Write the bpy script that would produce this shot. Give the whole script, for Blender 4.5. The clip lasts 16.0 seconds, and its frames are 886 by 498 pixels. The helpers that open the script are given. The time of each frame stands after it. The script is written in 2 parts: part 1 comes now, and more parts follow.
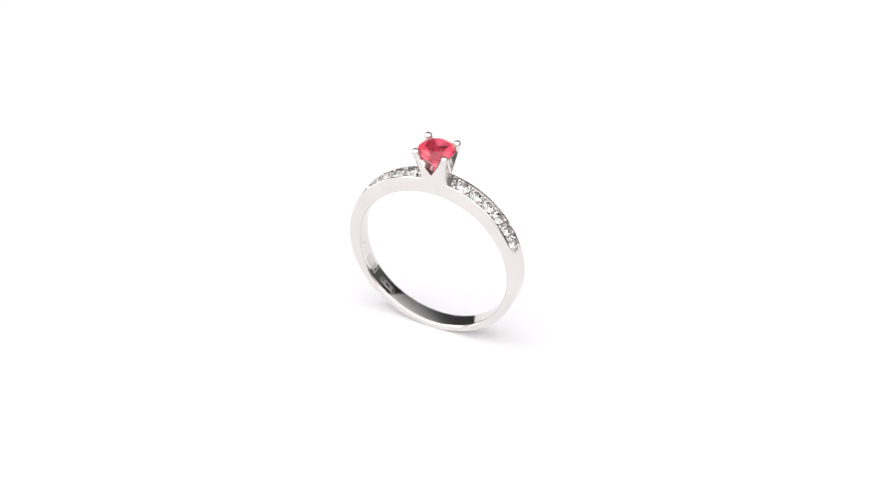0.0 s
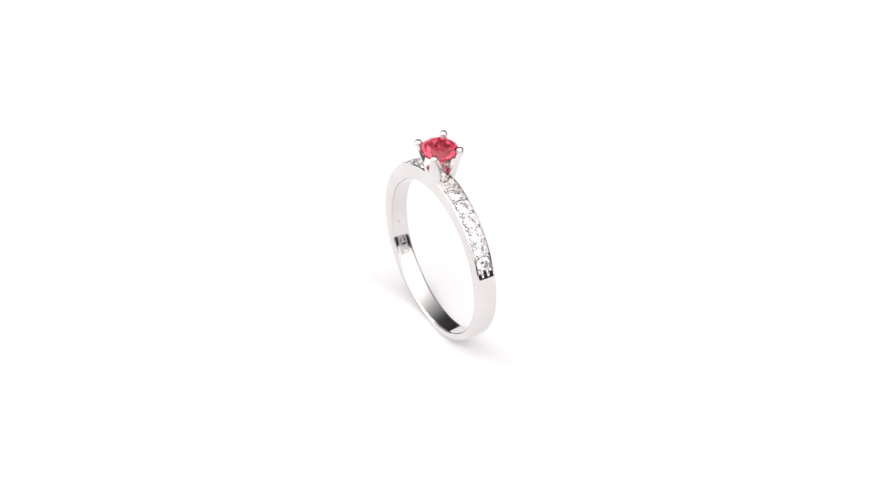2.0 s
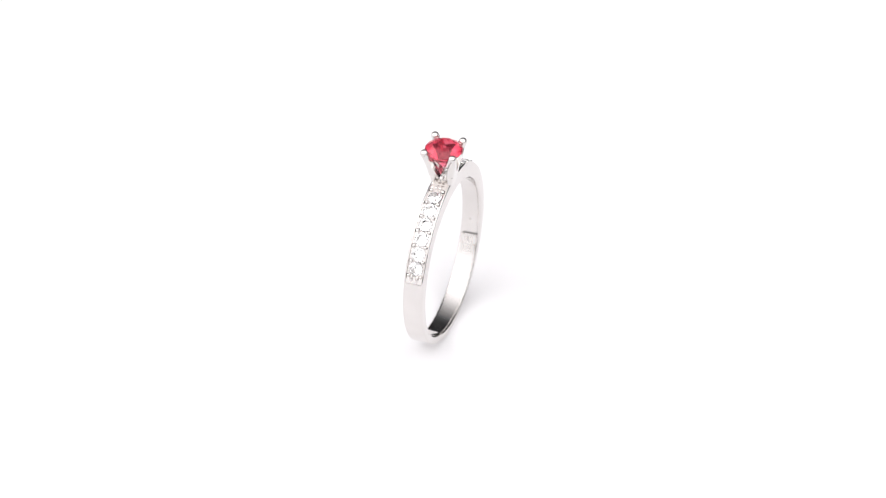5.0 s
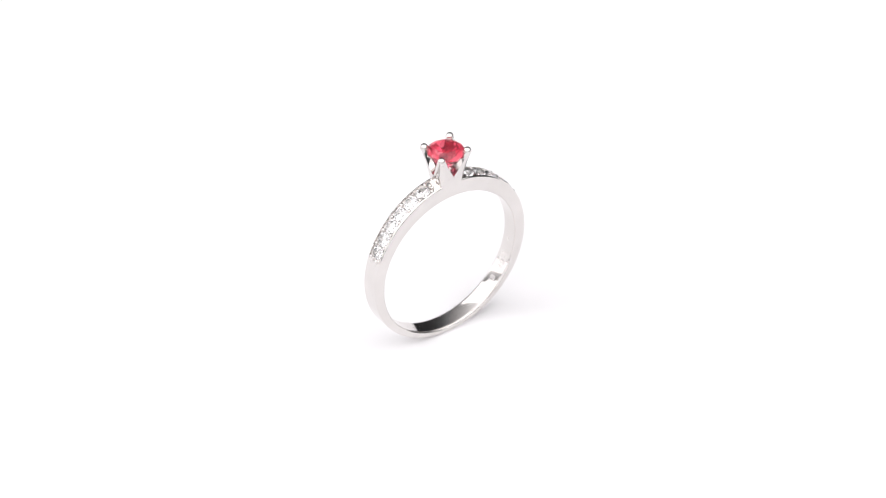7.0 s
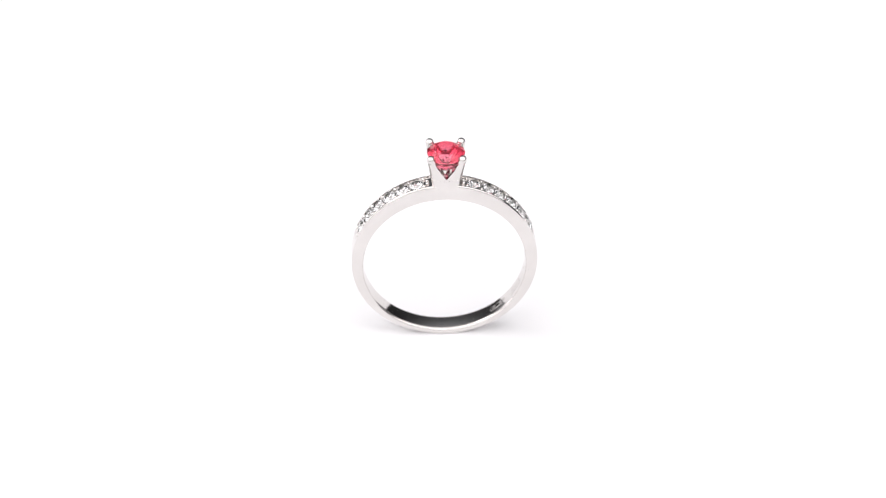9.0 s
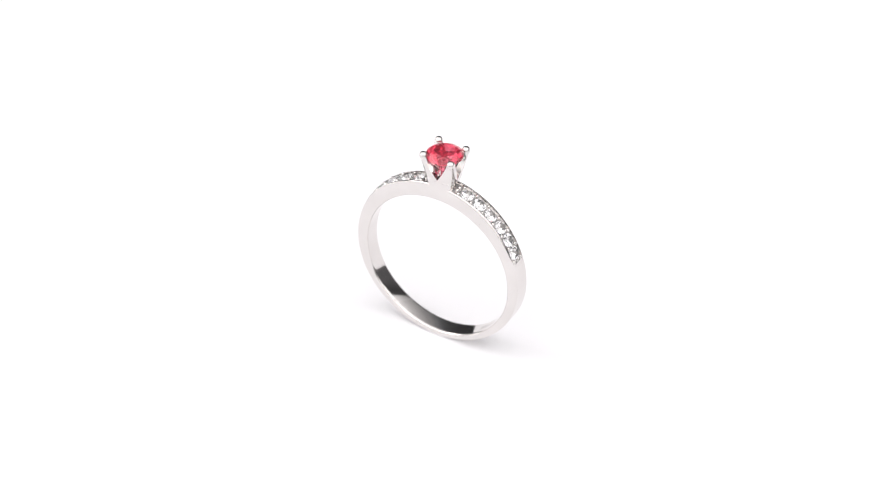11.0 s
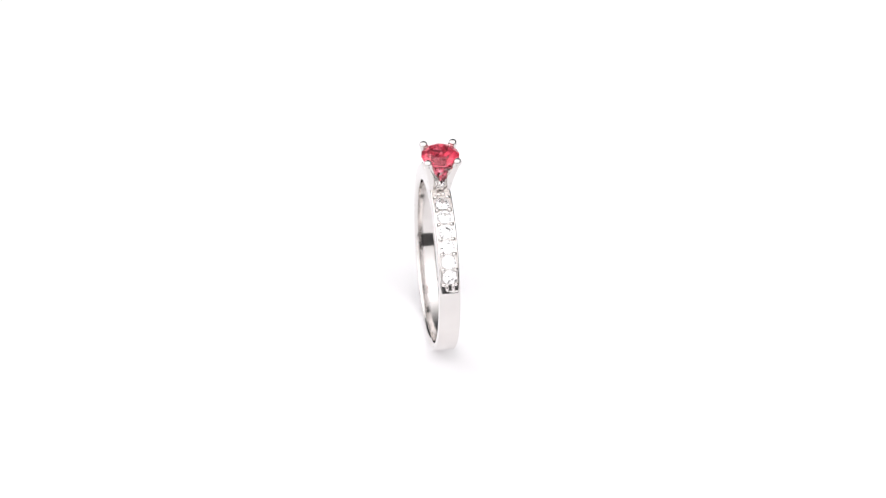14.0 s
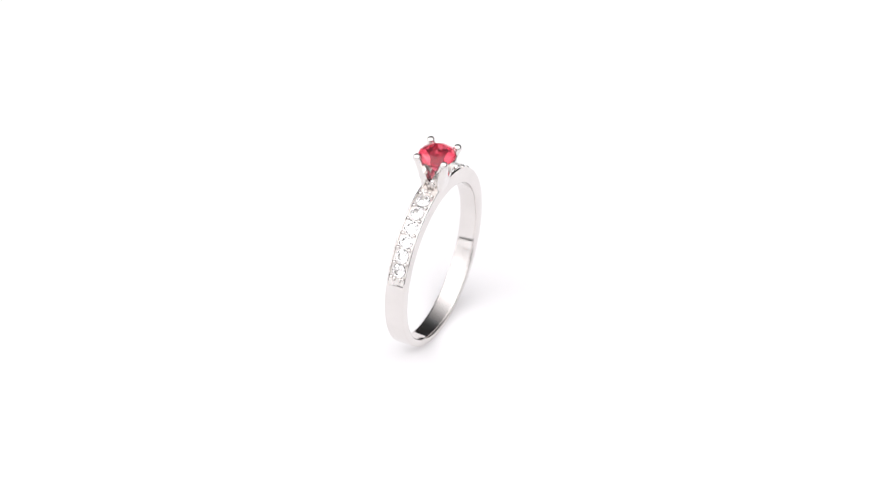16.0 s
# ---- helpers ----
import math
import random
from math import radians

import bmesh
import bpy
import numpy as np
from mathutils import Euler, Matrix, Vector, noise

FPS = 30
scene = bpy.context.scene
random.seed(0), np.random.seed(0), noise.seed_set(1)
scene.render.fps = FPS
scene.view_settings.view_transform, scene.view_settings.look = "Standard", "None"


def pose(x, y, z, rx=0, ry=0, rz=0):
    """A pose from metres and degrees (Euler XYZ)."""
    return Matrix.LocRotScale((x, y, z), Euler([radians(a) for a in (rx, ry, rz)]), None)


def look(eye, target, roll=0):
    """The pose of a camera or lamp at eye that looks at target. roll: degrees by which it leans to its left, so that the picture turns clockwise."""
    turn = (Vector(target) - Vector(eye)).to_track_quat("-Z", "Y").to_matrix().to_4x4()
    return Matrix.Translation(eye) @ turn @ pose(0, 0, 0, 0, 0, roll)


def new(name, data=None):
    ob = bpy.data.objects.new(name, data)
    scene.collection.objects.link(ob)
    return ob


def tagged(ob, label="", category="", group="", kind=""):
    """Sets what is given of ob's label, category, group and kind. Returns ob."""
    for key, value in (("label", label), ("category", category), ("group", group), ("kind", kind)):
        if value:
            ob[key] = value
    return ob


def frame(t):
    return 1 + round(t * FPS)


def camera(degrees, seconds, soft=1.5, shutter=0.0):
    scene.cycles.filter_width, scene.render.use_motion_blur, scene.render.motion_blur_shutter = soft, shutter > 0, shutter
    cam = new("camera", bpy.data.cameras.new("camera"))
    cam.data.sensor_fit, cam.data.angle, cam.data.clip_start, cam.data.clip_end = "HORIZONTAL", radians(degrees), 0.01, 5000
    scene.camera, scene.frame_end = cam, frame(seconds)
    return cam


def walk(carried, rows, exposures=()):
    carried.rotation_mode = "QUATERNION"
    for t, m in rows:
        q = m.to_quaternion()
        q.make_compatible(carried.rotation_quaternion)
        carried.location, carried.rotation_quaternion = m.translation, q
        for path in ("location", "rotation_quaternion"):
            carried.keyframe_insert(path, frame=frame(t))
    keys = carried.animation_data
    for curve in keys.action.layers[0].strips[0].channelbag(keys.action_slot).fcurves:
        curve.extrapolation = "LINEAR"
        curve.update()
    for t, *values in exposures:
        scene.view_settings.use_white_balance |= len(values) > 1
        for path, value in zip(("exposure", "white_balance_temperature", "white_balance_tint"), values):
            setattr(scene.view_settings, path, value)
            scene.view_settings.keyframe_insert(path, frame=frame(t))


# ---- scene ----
MM = 0.001

# ---- camera: stands still on its tripod, looking down at the ring ----
EYE = (0.0, -0.29572, 0.24727)
YAW, PITCH, ROLL = 0.073, 38.693, 0.85
aim = Vector((math.sin(radians(YAW)) * math.cos(radians(PITCH)),
              math.cos(radians(YAW)) * math.cos(radians(PITCH)),
              -math.sin(radians(PITCH))))
cam = camera(14, 16.0, soft=1.08)
cam.data.dof.use_dof = True
cam.data.dof.focus_distance, cam.data.dof.aperture_fstop = 0.3725, 27.0
STAND = look(EYE, Vector(EYE) + aim, ROLL)
walk(cam, [(0.0, STAND), (16.0, STAND)])

# ---- light: a large overhead softbox and four smaller unseen panels in a dark studio ----
world = bpy.data.worlds.new("studio_air")
scene.world = world
world.use_nodes = True
world.node_tree.nodes["Background"].inputs["Color"].default_value = (0.9, 0.95, 1.0, 1)
world.node_tree.nodes["Background"].inputs["Strength"].default_value = 0.02


def softbox(name, x, low, high, width, watts, colour, fade, turn=0):
    """A large tilted light panel between its low and its high edge (y, z); its glow follows the hand-set fade from low
    to high.
    """
    (y0, z0), (y1, z1) = low, high
    length = math.hypot(y1 - y0, z1 - z0)
    data = bpy.data.lights.new(name, "AREA")
    data.shape, data.size, data.size_y = "RECTANGLE", width, length
    data.energy, data.color = watts, colour
    data.use_nodes = True
    nt = data.node_tree
    geo = nt.nodes.new("ShaderNodeNewGeometry")
    sep = nt.nodes.new("ShaderNodeSeparateXYZ")
    fall = nt.nodes.new("ShaderNodeValToRGB")
    stops = fall.color_ramp.elements
    stops[0].position, stops[1].position = 0.0, 1.0
    stops[0].color, stops[1].color = (*[fade[0][1]] * 3, 1), (*[fade[-1][1]] * 3, 1)
    for at, v in fade[1:-1]:
        stops.new(at).color = (v, v, v, 1)
    nt.links.new(geo.outputs["Parametric"], sep.inputs["Vector"])
    nt.links.new(sep.outputs["Y"], fall.inputs["Fac"])
    nt.links.new(fall.outputs["Color"], nt.nodes["Emission"].inputs["Strength"])
    ob = new(name, data)
    tilt = math.degrees(math.atan2(z1 - z0, y1 - y0))
    ob.matrix_world = pose(0, 0, 0, 0, 0, turn) @ pose(x, (y0 + y1) / 2, (z0 + z1) / 2, tilt, 0, 0)
    return ob


LAMP_TINT = (1.0, 0.98, 0.994)
softbox("softbox", -0.1, (-1.1, 0.35), (1.4, 1.36), 3.0, 46.3, LAMP_TINT,
        ((0.0, 0.55), (0.12, 0.66), (0.26, 0.94), (0.42, 1.0), (0.52, 0.75), (0.60, 0.5), (0.70, 0.3), (0.84, 0.18), (1.0, 0.12)))
# Unseen back panel, added so the band mirrors a grey fade.
softbox("back_fade_fill", -0.1, (1.4, 1.355), (1.45, 0.25), 3.0, 20.0, (0.93, 0.95, 1.0),
        ((0.0, 0.12), (0.25, 0.05), (0.5, 0.016), (0.75, 0.006), (1.0, 0.004)))
softbox("softbox_side", -1.12, (-0.1, 0.734), (1.0, 1.178), 0.96, 6.8, LAMP_TINT, ((0.0, 1.0), (1.0, 0.9)))
# Unseen fill, added for the bright low front-left that the silver mirrors.
softbox("front_fill", -0.6, (-1.12, 0.03), (-1.1, 0.34), 1.7, 2.0, LAMP_TINT, ((0.0, 1.0), (1.0, 1.0)))
# Another unseen panel, added to brighten the band's inside from the west.
softbox("west_fill", 0.0, (-1.68, 0.03), (-1.66, 0.5), 2.4, 4.0, LAMP_TINT, ((0.0, 1.0), (1.0, 1.0)), turn=-90)


# ---- materials ----
def material(name):
    m = bpy.data.materials.new(name)
    m.use_nodes = True
    nt = m.node_tree
    return m, nt, nt.nodes["Principled BSDF"]


def noise_node(nt, scale, detail=3.0, coords="Object"):
    tc = nt.nodes.new("ShaderNodeTexCoord")
    n = nt.nodes.new("ShaderNodeTexNoise")
    n.inputs["Scale"].default_value, n.inputs["Detail"].default_value = scale, detail
    nt.links.new(tc.outputs[coords], n.inputs["Vector"])
    return n


def ramp_node(nt, source, low, high, at=(0.35, 0.65)):
    r = nt.nodes.new("ShaderNodeValToRGB")
    r.color_ramp.elements[0].position, r.color_ramp.elements[1].position = at
    r.color_ramp.elements[0].color, r.color_ramp.elements[1].color = (*low, 1), (*high, 1)
    nt.links.new(source, r.inputs["Fac"])
    return r


def bump_node(nt, bsdf, source, strength, distance):
    b = nt.nodes.new("ShaderNodeBump")
    b.inputs["Strength"].default_value, b.inputs["Distance"].default_value = strength, distance
    nt.links.new(source, b.inputs["Height"])
    nt.links.new(b.outputs["Normal"], bsdf.inputs["Normal"])


def plain(name, low, high, scale, rough, bump=0.0, metal=0.0):
    m, nt, b = material(name)
    n = noise_node(nt, scale, 5)
    nt.links.new(ramp_node(nt, n.outputs["Fac"], low, high).outputs["Color"], b.inputs["Base Color"])
    b.inputs["Roughness"].default_value, b.inputs["Metallic"].default_value = rough, metal
    if bump:
        bump_node(nt, b, noise_node(nt, scale * 8, 4).outputs["Fac"], 0.3, bump)
    return m


def silver(name, rough_low, rough_high, wave):
    """Polished silver: soft polishing waves and faint scratches in the gloss."""
    m, nt, b = material(name)
    b.inputs["Metallic"].default_value = 1.0
    tone = noise_node(nt, 300, 4)
    nt.links.new(ramp_node(nt, tone.outputs["Fac"], (0.725, 0.697, 0.68), (0.77, 0.742, 0.725)).outputs["Color"], b.inputs["Base Color"])
    fine = noise_node(nt, 2600, 5)
    r = nt.nodes.new("ShaderNodeMapRange")
    r.inputs["To Min"].default_value, r.inputs["To Max"].default_value = rough_low, rough_high
    nt.links.new(fine.outputs["Fac"], r.inputs["Value"])
    nt.links.new(r.outputs["Result"], b.inputs["Roughness"])
    bump_node(nt, b, noise_node(nt, 420, 2).outputs["Fac"], 0.25, wave)
    return m


def gem(name, colour, ior, rough=0.0, clear=1.0):
    """A cut stone; a clearness below 1 mixes in diffuse colour that lifts its dark facets."""
    m, nt, b = material(name)
    b.inputs["Base Color"].default_value = (*colour, 1)
    b.inputs["Transmission Weight"].default_value = clear
    b.inputs["IOR"].default_value, b.inputs["Roughness"].default_value = ior, rough
    return m


def depth_tinted(mat, tip, body):
    """Light absorption put into the colour: paler towards the stone's thin lower tip."""
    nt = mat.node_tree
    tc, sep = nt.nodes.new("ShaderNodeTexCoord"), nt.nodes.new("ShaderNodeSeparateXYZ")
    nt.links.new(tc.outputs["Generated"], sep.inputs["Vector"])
    depth_tint = ramp_node(nt, sep.outputs["Z"], tip, body, (0.30, 0.72))
    nt.links.new(depth_tint.outputs["Color"], nt.nodes["Principled BSDF"].inputs["Base Color"])
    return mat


SILVER = silver("polished_silver", 0.06, 0.12, 0.000006)
SILVER_BRIGHT = silver("bright_cut_silver", 0.04, 0.09, 0.00001)
SEAT_SILVER = silver("hand_cut_silver", 0.2, 0.38, 0.00003)
STAMPED = silver("stamped_silver", 0.25, 0.4, 0.00004)
# The red stone's painted paler tip stands in for light crossing less stone.
RED_GEM = depth_tinted(gem("pinkish_red_gem", (0.998, 0.085, 0.15), 1.58, 0.03, 0.92), (0.998, 0.72, 0.82), (0.998, 0.08, 0.145))
CLEAR_GEM = gem("clear_gem", (0.995, 0.99, 0.99), 2.05, 0.0)
WHITE_TOP = plain("matt_white_tabletop", (0.885, 0.88, 0.89), (0.91, 0.905, 0.915), 30, 0.8, 0.00005)
WHITE_WALL = plain("white_studio_paint", (0.76, 0.76, 0.765), (0.80, 0.80, 0.805), 3, 0.9)
GREY_WALL = plain("grey_studio_paint", (0.22, 0.22, 0.225), (0.27, 0.27, 0.275), 3, 0.9)
DARK_WALL = plain("dark_studio_paint", (0.03, 0.03, 0.032), (0.045, 0.045, 0.047), 3, 0.9)
DARK_FLOOR = plain("dark_studio_floor", (0.03, 0.03, 0.03), (0.05, 0.05, 0.05), 4, 0.7)


# ---- mesh helpers ----
def to_mesh(name, bm, mat, angle=30.0, flat=False):
    bmesh.ops.recalc_face_normals(bm, faces=bm.faces[:])
    me = bpy.data.meshes.new(name)
    for f in bm.faces:
        f.smooth = not flat
    bm.to_mesh(me)
    bm.free()
    if not flat:
        me.set_sharp_from_angle(angle=radians(angle))
    me.materials.append(mat)
    return me


def part(name, bm, mat, parent, label="", angle=30.0, flat=False):
    ob = new(name, to_mesh(name, bm, mat, angle, flat))
    ob.parent = parent
    return tagged(ob, label)


def slab(name, x0, x1, y0, y1, z0, z1, mat, bevel=0.0):
    bm = bmesh.new()
    bmesh.ops.create_cube(bm, size=1)
    for v in bm.verts:
        v.co = Vector((x0 + (v.co.x + 0.5) * (x1 - x0), y0 + (v.co.y + 0.5) * (y1 - y0), z0 + (v.co.z + 0.5) * (z1 - z0)))
    if bevel:
        bmesh.ops.bevel(bm, geom=bm.edges[:], offset=bevel, segments=3, affect="EDGES", profile=0.5)
    return new(name, to_mesh(name, bm, mat))


# ---- the place: a white tabletop in a dark studio ----
TABLE_H = 0.75
table = slab("tabletop", -0.6, 0.6, -0.13, 0.6, -0.03, 0.0, WHITE_TOP, 0.004)
tagged(table, "matt white tabletop under the silver ring", "table", kind="structure")
floor = slab("floor", -1.8, 1.8, -1.8, 1.8, -TABLE_H - 0.1, -TABLE_H, DARK_FLOOR)
tagged(floor, "dark studio floor below the white tabletop", "floor", kind="structure")
ceiling = slab("ceiling", -1.9, 1.9, -1.9, 1.9, 1.75, 1.85, DARK_WALL)
tagged(ceiling, "dark painted studio ceiling", "ceiling", kind="structure")
for name, box in (("wall_north", (-1.9, 1.9, 1.8, 1.9)), ("wall_south", (-1.9, 1.9, -1.9, -1.8)),
                  ("wall_east", (1.8, 1.9, -1.8, 1.8)), ("wall_west", (-1.9, -1.8, -1.8, 1.8))):
    paint, tone = {"wall_north": (DARK_WALL, "dark"), "wall_east": (GREY_WALL, "grey")}.get(name, (WHITE_WALL, "white"))
    tagged(slab(name, *box, -TABLE_H, 1.75, paint), tone + " painted plain studio wall", "wall", kind="structure")

# ---- the ring ----
R_IN, R_OUT, HALF_W = 8.5, 9.75, 1.07
START_A, END_A = 8.9, 68.6          # degrees from the top between which the stones are set
SEAT_A = 13.0                        # a shallow ledge lies between the head and the first stone
RAMP_A, RAMP_DEPTH = 73.7, 0.11      # the bright-cut ramp that ends each row
RAIL, FLOOR_DEPTH = 0.17, 0.88
STONES, STONE_A, PITCH = 6, 17.6, 9.25   # stones a side, the first one's angle, the step


def outer_radius(a):
    """Outer radius of the band at a degrees from the top: slightly thicker under the head."""
    c = max(0.0, math.cos(radians(min(abs(a), 90) * 1.0)))
    return R_OUT + 0.30 * c ** 2


def inner_radius(a):
    """The band is thicker at the head and thinner at its foot."""
    c = math.cos(radians(a))
    return R_IN - (0.36 * c if c > 0 else 0.54 * c)


def ring_point(a, r, y):
    return Vector((r * math.sin(radians(a)) * MM, y * MM, (R_OUT + r * math.cos(radians(a))) * MM))


def band_section(a, depth):
    ro, ri, w = outer_radius(a), inner_radius(a), HALF_W
    e, i = 0.17, 0.30
    pts = []
    # outer edge, rounded, from the near side to the far one
    for k in range(6):
        q = radians(18 * k)
        pts.append((-w + e - e * math.cos(q), ro - e + e * math.sin(q)))
    wall = RAIL + 0.02
    pts += [(-w + wall, ro), (-w + wall + 0.02, ro - depth * 0.12), (-w + wall + 0.05, ro - depth)]
    pts += [(w - wall - 0.05, ro - depth), (w - wall - 0.02, ro - depth * 0.12), (w - wall, ro)]
    for k in range(6):
        q = radians(90 - 18 * k)
        pts.append((w - e + e * math.cos(q), ro - e + e * math.sin(q)))
    for k in range(7):
        q = radians(15 * k)
        pts.append((w - i + i * math.cos(q), ri + i * 0.8 - i * 0.8 * math.sin(q)))
    for k in range(7):
        q = radians(90 - 15 * k)
        pts.append((-w + i - i * math.cos(q), ri + i * 0.8 - i * 0.8 * math.sin(q)))
    return pts


def groove_depth(a):
    """Depth of the groove that holds the side stones, at a degrees from the top."""
    if START_A < a <= SEAT_A:
        return 0.16
    if SEAT_A < a <= END_A:
        return FLOOR_DEPTH
    if END_A < a < RAMP_A:
        return RAMP_DEPTH * (RAMP_A - a) / (RAMP_A - END_A)
    return 0.0


def build_band():
    bm = bmesh.new()
    stations = []
    for k in range(241):
        a = -180 + 1.5 * k
        stations.append((a, groove_depth(abs(a))))
    for s in (-1, 1):
        stations += [(s * START_A, 0.0), (s * (START_A + 0.05), 0.16), (s * SEAT_A, 0.16), (s * (SEAT_A + 0.05), FLOOR_DEPTH), (s * END_A, FLOOR_DEPTH), (s * (END_A + 0.06), RAMP_DEPTH), (s * RAMP_A, 0.0)]
    stations.sort()
    stations.pop()                      # 180 and -180 are one
    loops = []
    for a, depth in stations:
        loops.append([bm.verts.new(ring_point(a, r, y)) for y, r in band_section(a, depth)])
    n = len(loops[0])
    for k in range(len(loops)):
        l0, l1 = loops[k], loops[(k + 1) % len(loops)]
        for j in range(n):
            bm.faces.new((l0[j], l0[(j + 1) % n], l1[(j + 1) % n], l1[j]))
    return bm


# the head: a tapered rounded square that is cut into four prongs by V notches
HEAD_BASE, NOTCH, TIP = 18.9, 20.68, 23.55      # heights over the table
TIP_R = 0.44


def head_size(z):
    """Half sizes along and across the band, and corner softness, at the height z."""
    t = (z - HEAD_BASE) / (TIP - HEAD_BASE)
    t = min(max(t, 0.0), 1.0)
    f = t ** 1.35
    return 1.42 + (2.25 - 1.42) * f, 1.05 + (2.12 - 1.05) * f


def head_point(z, q, inset=0.0):
    """A point on the head's rounded-square outline at the angle q (degrees)."""
    hx, hy = head_size(z)
    c, s = math.cos(radians(q)), math.sin(radians(q))
    n = 5.0
    k = (abs(c) ** n + abs(s) ** n) ** (-1 / n)
    lean = -0.15 * (z - HEAD_BASE) / (TIP - HEAD_BASE)
    return Vector((((hx - inset) * c * k - 0.06) * MM, ((hy - inset) * s * k + lean) * MM, z * MM))


def build_head_base():
    bm = bmesh.new()
    loops = []
    q_all = [360 * k / 64 for k in range(64)]
    levels = [(HEAD_BASE, 0.0), (19.4, 0.0), (20.0, 0.0), (20.4, 0.0), (NOTCH - 0.1, 0.0), (NOTCH, 0.07), (NOTCH, 0.5), (NOTCH - 0.7, 0.8)]
    for z, inset in levels:
        loops.append([bm.verts.new(head_point(z, q, inset)) for q in q_all])
    for l0, l1 in zip(loops, loops[1:]):
        for j in range(64):
            bm.faces.new((l0[j], l0[(j + 1) % 64], l1[(j + 1) % 64], l1[j]))
    bm.faces.new(loops[0])
    bm.faces.new(loops[-1])
    return bm


def build_prong(corner):
    """One prong round the corner direction (degrees): wide at the foot, narrow under its round tip."""
    bm = bmesh.new()
    loops = []
    steps, cols = 14, 8
    for k in range(steps + 1):
        t = k / steps
        z = NOTCH - 0.35 + (TIP - NOTCH + 0.22) * t
        notch = 1.03 * max(0.0, z - NOTCH) / (22.9 - NOTCH)
        half = max(math.degrees(math.atan2(1.0, notch / head_size(z)[1])) - 45.0, 10.0)
        thick = 0.60 + 0.16 * t
        core, w = head_point(z, corner, 0.37), t ** 3
        ring = []
        for j in range(2 * cols + 2):
            m = j if j <= cols else 2 * cols + 1 - j
            wall = head_point(z, corner - half + 2 * half * m / cols, 0.0 if j <= cols else thick)
            q = radians(corner - 85 + 170 * j / cols) if j <= cols else radians(corner + 95 + 170 * (j - cols - 1) / cols)
            wire = core + Vector((math.cos(q), math.sin(q), 0)) * TIP_R * MM
            ring.append(wall.lerp(wire, w))
        loops.append([bm.verts.new(v) for v in ring])
    n = len(loops[0])
    for l0, l1 in zip(loops, loops[1:]):
        for j in range(n):
            bm.faces.new((l0[j], l0[(j + 1) % n], l1[(j + 1) % n], l1[j]))
    bm.faces.new(loops[0])
    bm.faces.new(loops[-1])
    # the round tip leans in over the stone
    centre = head_point(TIP, corner, 0.37)
    made = bmesh.ops.create_uvsphere(bm, u_segments=20, v_segments=14, radius=TIP_R * MM)
    for v in made["verts"]:
        v.co.z *= 1.25 if v.co.z < 0 else 0.95
        v.co += centre - Vector((0, 0, 0.12 * MM))
    return bm


def build_brilliant(r, crown, pavilion, girdle, table=0.56, sides=8, bulge=0.62):
    """A round brilliant cut stone: table, star, bezel, girdle and pavilion facets."""
    bm = bmesh.new()
    pts = []
    step = 360 / sides

    def circle(rad, z, count, turn):
        for k in range(count):
            q = radians(turn + 360 * k / count)
            pts.append((rad * math.cos(q), rad * math.sin(q), z))
    circle(r * table, crown, sides, 0)
    circle(r * 0.80, crown * 0.60, sides, step / 2)
    circle(r, 0.0, sides * 2, 0)
    circle(r, -girdle, sides * 2, 0)
    circle(r * bulge, -girdle - pavilion * 0.42, sides, step / 2)
    pts.append((0, 0, -girdle - pavilion))
    for q in pts:
        bm.verts.new(Vector(q) * MM)
    bmesh.ops.convex_hull(bm, input=bm.verts[:])
    bmesh.ops.dissolve_limit(bm, angle_limit=radians(1.0), verts=bm.verts[:], edges=bm.edges[:])
    return bm


def build_bead(r, stretch=1.0):
    bm = bmesh.new()
    bmesh.ops.create_uvsphere(bm, u_segments=12, v_segments=8, radius=r * MM)
    for v in bm.verts:
        v.co.x *= stretch
    return bm


def build_seat(half_x, half_y, hole, depth):
    """The metal round one side stone: a flat cell with a conical seat cut into it."""
    bm = bmesh.new()
    n = 20
    rows = [[], [], []]
    for k in range(n):
        c, s = math.cos(2 * math.pi * k / n), math.sin(2 * math.pi * k / n)
        m = 1 / max(abs(c) / half_x, abs(s) / half_y)
        rows[0].append(bm.verts.new(Vector((m * c, m * s, 0)) * MM))
        rows[1].append(bm.verts.new(Vector((hole * c, hole * s, 0)) * MM))
        rows[2].append(bm.verts.new(Vector((0.14 * c, 0.14 * s, -depth)) * MM))
    for l0, l1 in zip(rows, rows[1:]):
        for j in range(n):
            bm.faces.new((l0[j], l0[(j + 1) % n], l1[(j + 1) % n], l1[j]))
    bm.faces.new(rows[2])
    return bm


def build_bar(a0, a1, y0, y1, rise):
    """A thin raised bar that follows the inside of the band."""
    bm = bmesh.new()
    loops = []
    for k in range(4):
        a = a0 + (a1 - a0) * k / 3
        ri = inner_radius(a)
        loops.append([bm.verts.new(ring_point(a, r, y)) for r, y in ((ri + 0.04, y0), (ri - rise, y0 + 0.03), (ri - rise, y1 - 0.03), (ri + 0.04, y1))])
    for l0, l1 in zip(loops, loops[1:]):
        for j in range(4):
            bm.faces.new((l0[j], l0[(j + 1) % 4], l1[(j + 1) % 4], l1[j]))
    bm.faces.new(loops[0])
    bm.faces.new(loops[-1])
    return bm


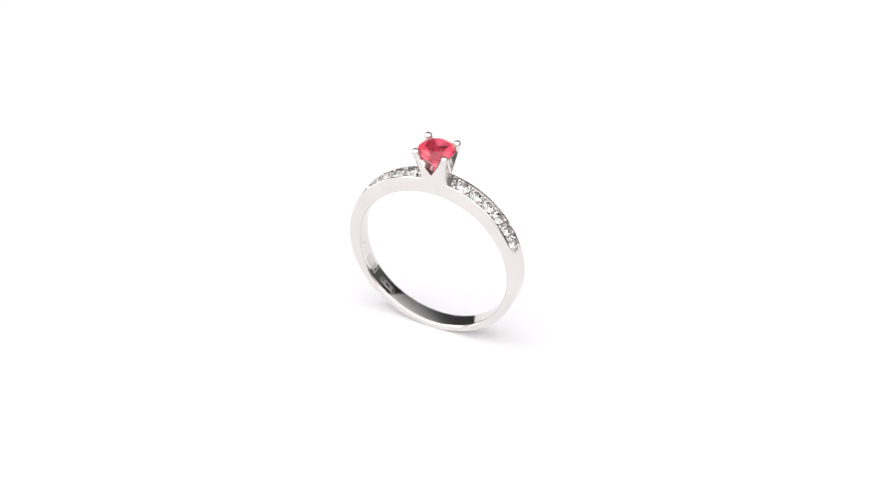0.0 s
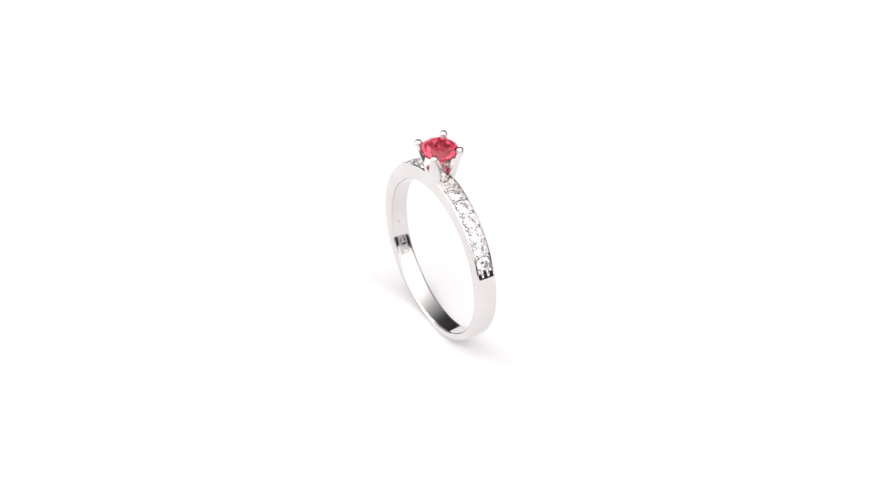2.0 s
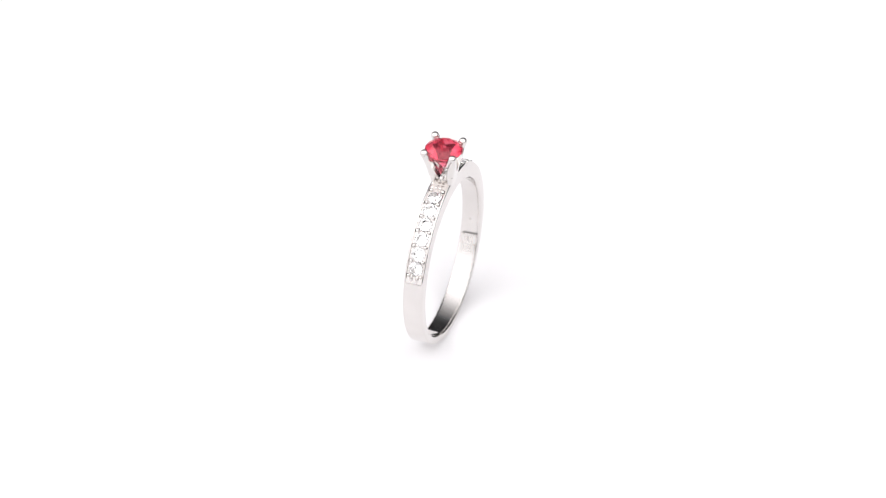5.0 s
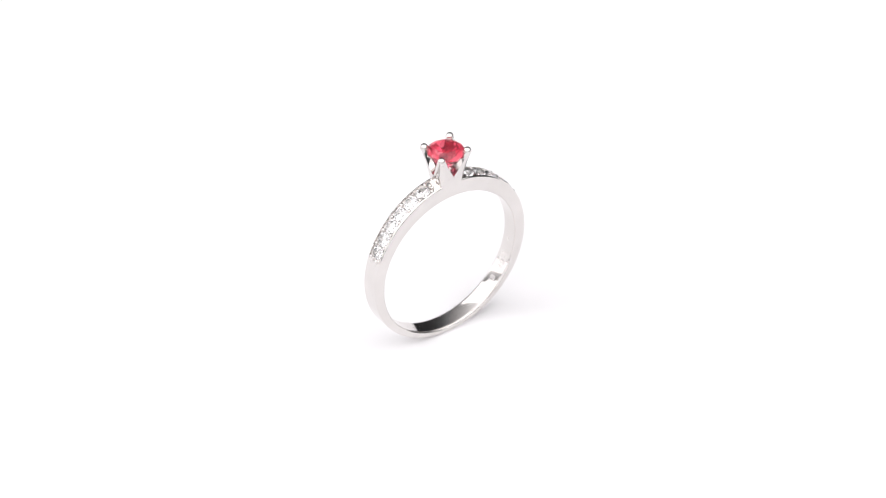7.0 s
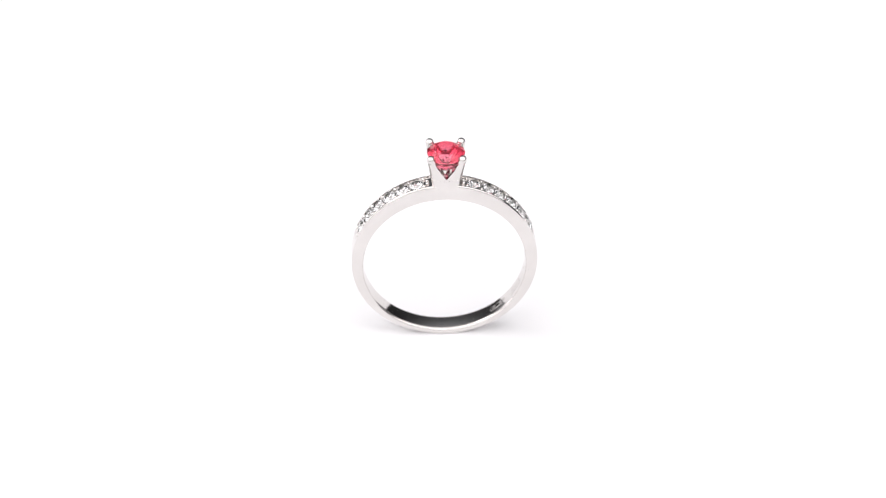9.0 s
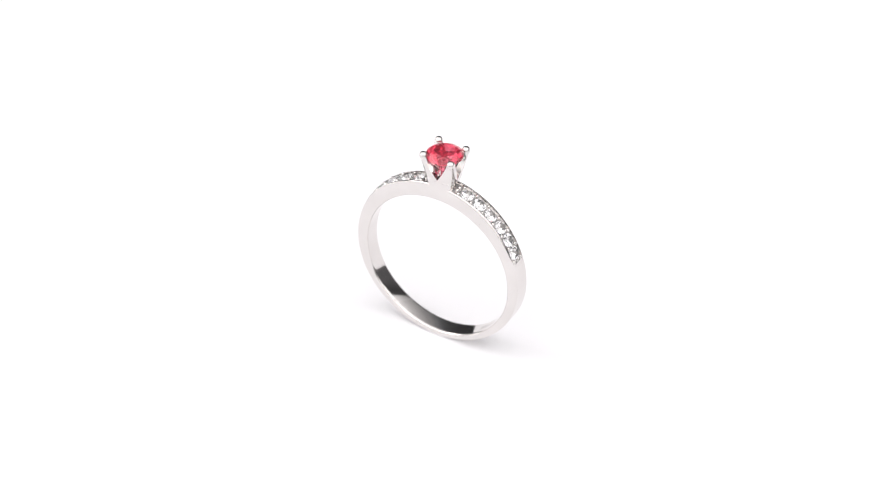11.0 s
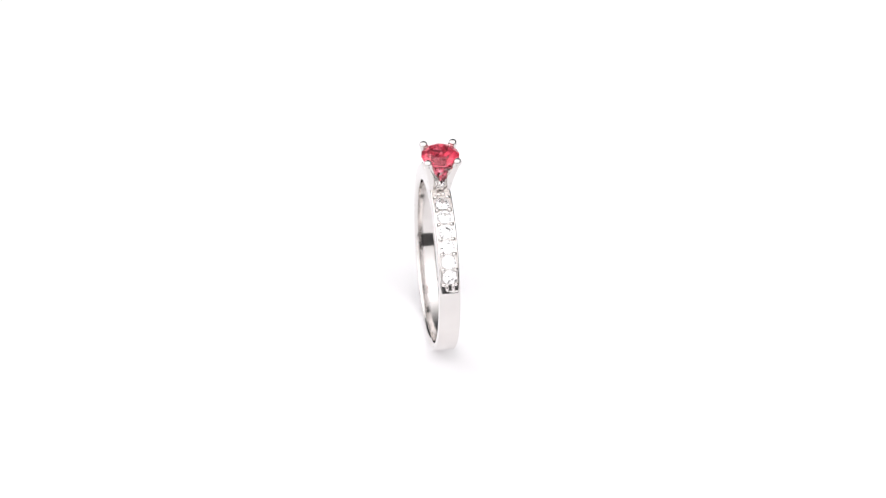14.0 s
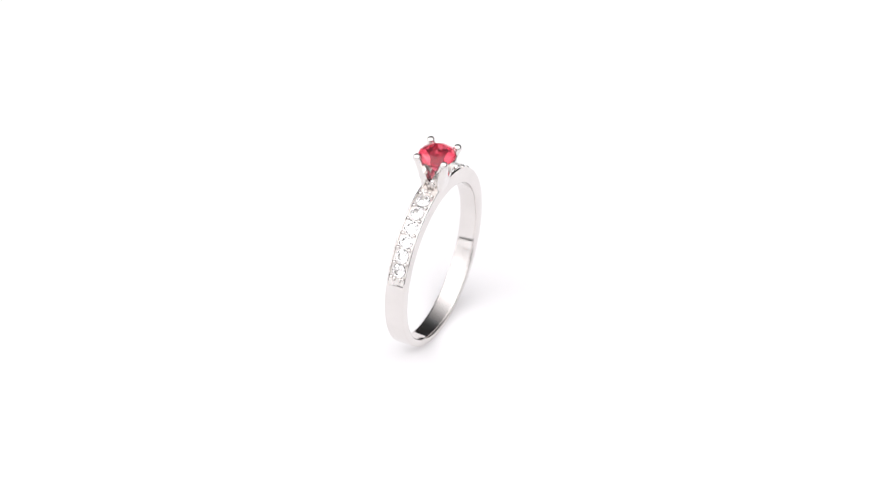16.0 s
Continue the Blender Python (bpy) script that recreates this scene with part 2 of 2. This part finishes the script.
def build_ring():
    ring = new("ring")
    tagged(ring, "polished silver ring with red centre stone and clear side stones", "ring")
    band = part("band", build_band(), SILVER, ring, "polished silver band", 28)
    part("setting_base", build_head_base(), SILVER, ring, "silver base of the stone setting", 35)
    for corner in (45, 135, 225, 315):
        part("prong", build_prong(corner), SILVER, ring, "tapered silver prong with a round tip", 40)
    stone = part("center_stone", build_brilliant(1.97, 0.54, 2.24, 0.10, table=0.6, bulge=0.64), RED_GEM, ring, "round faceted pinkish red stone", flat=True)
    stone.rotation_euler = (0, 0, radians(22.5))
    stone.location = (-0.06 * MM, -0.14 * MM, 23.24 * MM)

    accent = to_mesh("accent_stone", build_brilliant(0.755, 0.24, 0.62, 0.03, table=0.58), CLEAR_GEM, flat=True)
    bead = to_mesh("bead", build_bead(0.22), SILVER_BRIGHT, 60)
    tail = to_mesh("bead_tail", build_bead(0.2, 2.4), SILVER_BRIGHT, 60)
    seat = to_mesh("stone_seat", build_seat(radians(PITCH / 2) * (R_OUT + 0.06), HALF_W - RAIL - 0.04, 0.75, 0.56), SEAT_SILVER)
    for side in (-1, 1):
        for k in range(STONES):
            a = side * (STONE_A + PITCH * k)
            ob = new("accent_stone", accent)
            ob.parent = ring
            tagged(ob, "small clear faceted stone")
            cell = new("stone_seat", seat)
            cell.parent = ring
            cell.matrix_local = Matrix.Translation(ring_point(a, outer_radius(a) - 0.19, 0)) @ pose(0, 0, 0, 0, a, 0)
            ob.matrix_local = Matrix.Translation(ring_point(a, outer_radius(a) - 0.13, 0)) @ pose(0, 0, 0, 0, a, 0) @ pose(0, 0, 0, random.uniform(-4, 4), random.uniform(-4, 4), random.uniform(0, 45))
        cuts = [10.9, 13.0] + [STONE_A + PITCH * (k + 0.5) for k in range(STONES)]
        for k, cut in enumerate(cuts):
            for y in (-0.63, 0.63):
                if k == 0:
                    y *= 0.35
                ob = new("bead", bead)
                ob.parent = ring
                ob.matrix_local = Matrix.Translation(ring_point(side * cut, outer_radius(cut) - 0.10, y)) @ Matrix.Scale(random.uniform(0.82, 1.12), 4)
        # the last beads run out into tails on the ramp
        for y in (-0.34, 0.30):
            ob = new("bead_tail", tail)
            ob.parent = ring
            ob.matrix_local = Matrix.Translation(ring_point(side * 70.4, outer_radius(70.4) - 0.13, y)) @ pose(0, 0, 0, 0, side * 70.4, 0)
    # the stamped mark inside the band
    mark = part("stamp_mark", build_bar(-127, -113.5, -0.5, 0.5, 0.012), STAMPED, band, "small stamped mark, not readable")
    for a0, a1, y0, y1 in ((-126, -124.6, -0.36, 0.30), (-123.6, -121.2, -0.34, -0.08), (-123.2, -122.2, 0.02, 0.36),
                           (-120.4, -119.2, -0.32, 0.34), (-118.2, -115.4, -0.30, -0.14), (-118, -115, 0.10, 0.32)):
        part("stamp_bar", build_bar(a0, a1, y0, y1, 0.035), SILVER, mark)
    frame_mark = part("stamp_mark", build_bar(-146, -132.5, -0.36, 0.36, 0.012), STAMPED, band, "small stamped mark, not readable")
    for a0, a1, y0, y1 in ((-145.4, -144.4, -0.3, 0.3), (-141.5, -137.8, -0.2, 0.22), (-135.8, -135.0, -0.28, 0.3), (-134.2, -133.3, -0.28, 0.28)):
        part("stamp_bar", build_bar(a0, a1, y0, y1, 0.035), SILVER, frame_mark)
    part("stamp_mark", build_bar(-103.2, -100.8, -0.22, 0.06, 0.02), STAMPED, band, "tiny stamped dot, not readable")
    return ring


ring = build_ring()

# ---- what moves: the ring turns evenly about the upright axis ----
RATE = 16.871                                  # degrees a second, clockwise seen from above
RING_AT = (-0.0292, 0.0533)                    # the ring's centre beside the axis at the start, in centimetres
RING_AZ, RING_LEAN = -25.0, 0.38


def motions():
    x, y = RING_AT[0] * 0.01, RING_AT[1] * 0.01
    centre = Matrix.Translation((0, 0, R_OUT * MM))
    stand = Matrix.Translation((x, y, 0)) @ pose(0, 0, 0, 0, 0, RING_AZ) @ centre @ pose(0, 0, 0, RING_LEAN, 0, 0) @ centre.inverted()
    rows = []
    for k in range(33):
        t = k * 0.5
        rows.append((t, pose(0, 0, 0, 0, 0, -RATE * t) @ stand))
    walk(ring, rows)


motions()
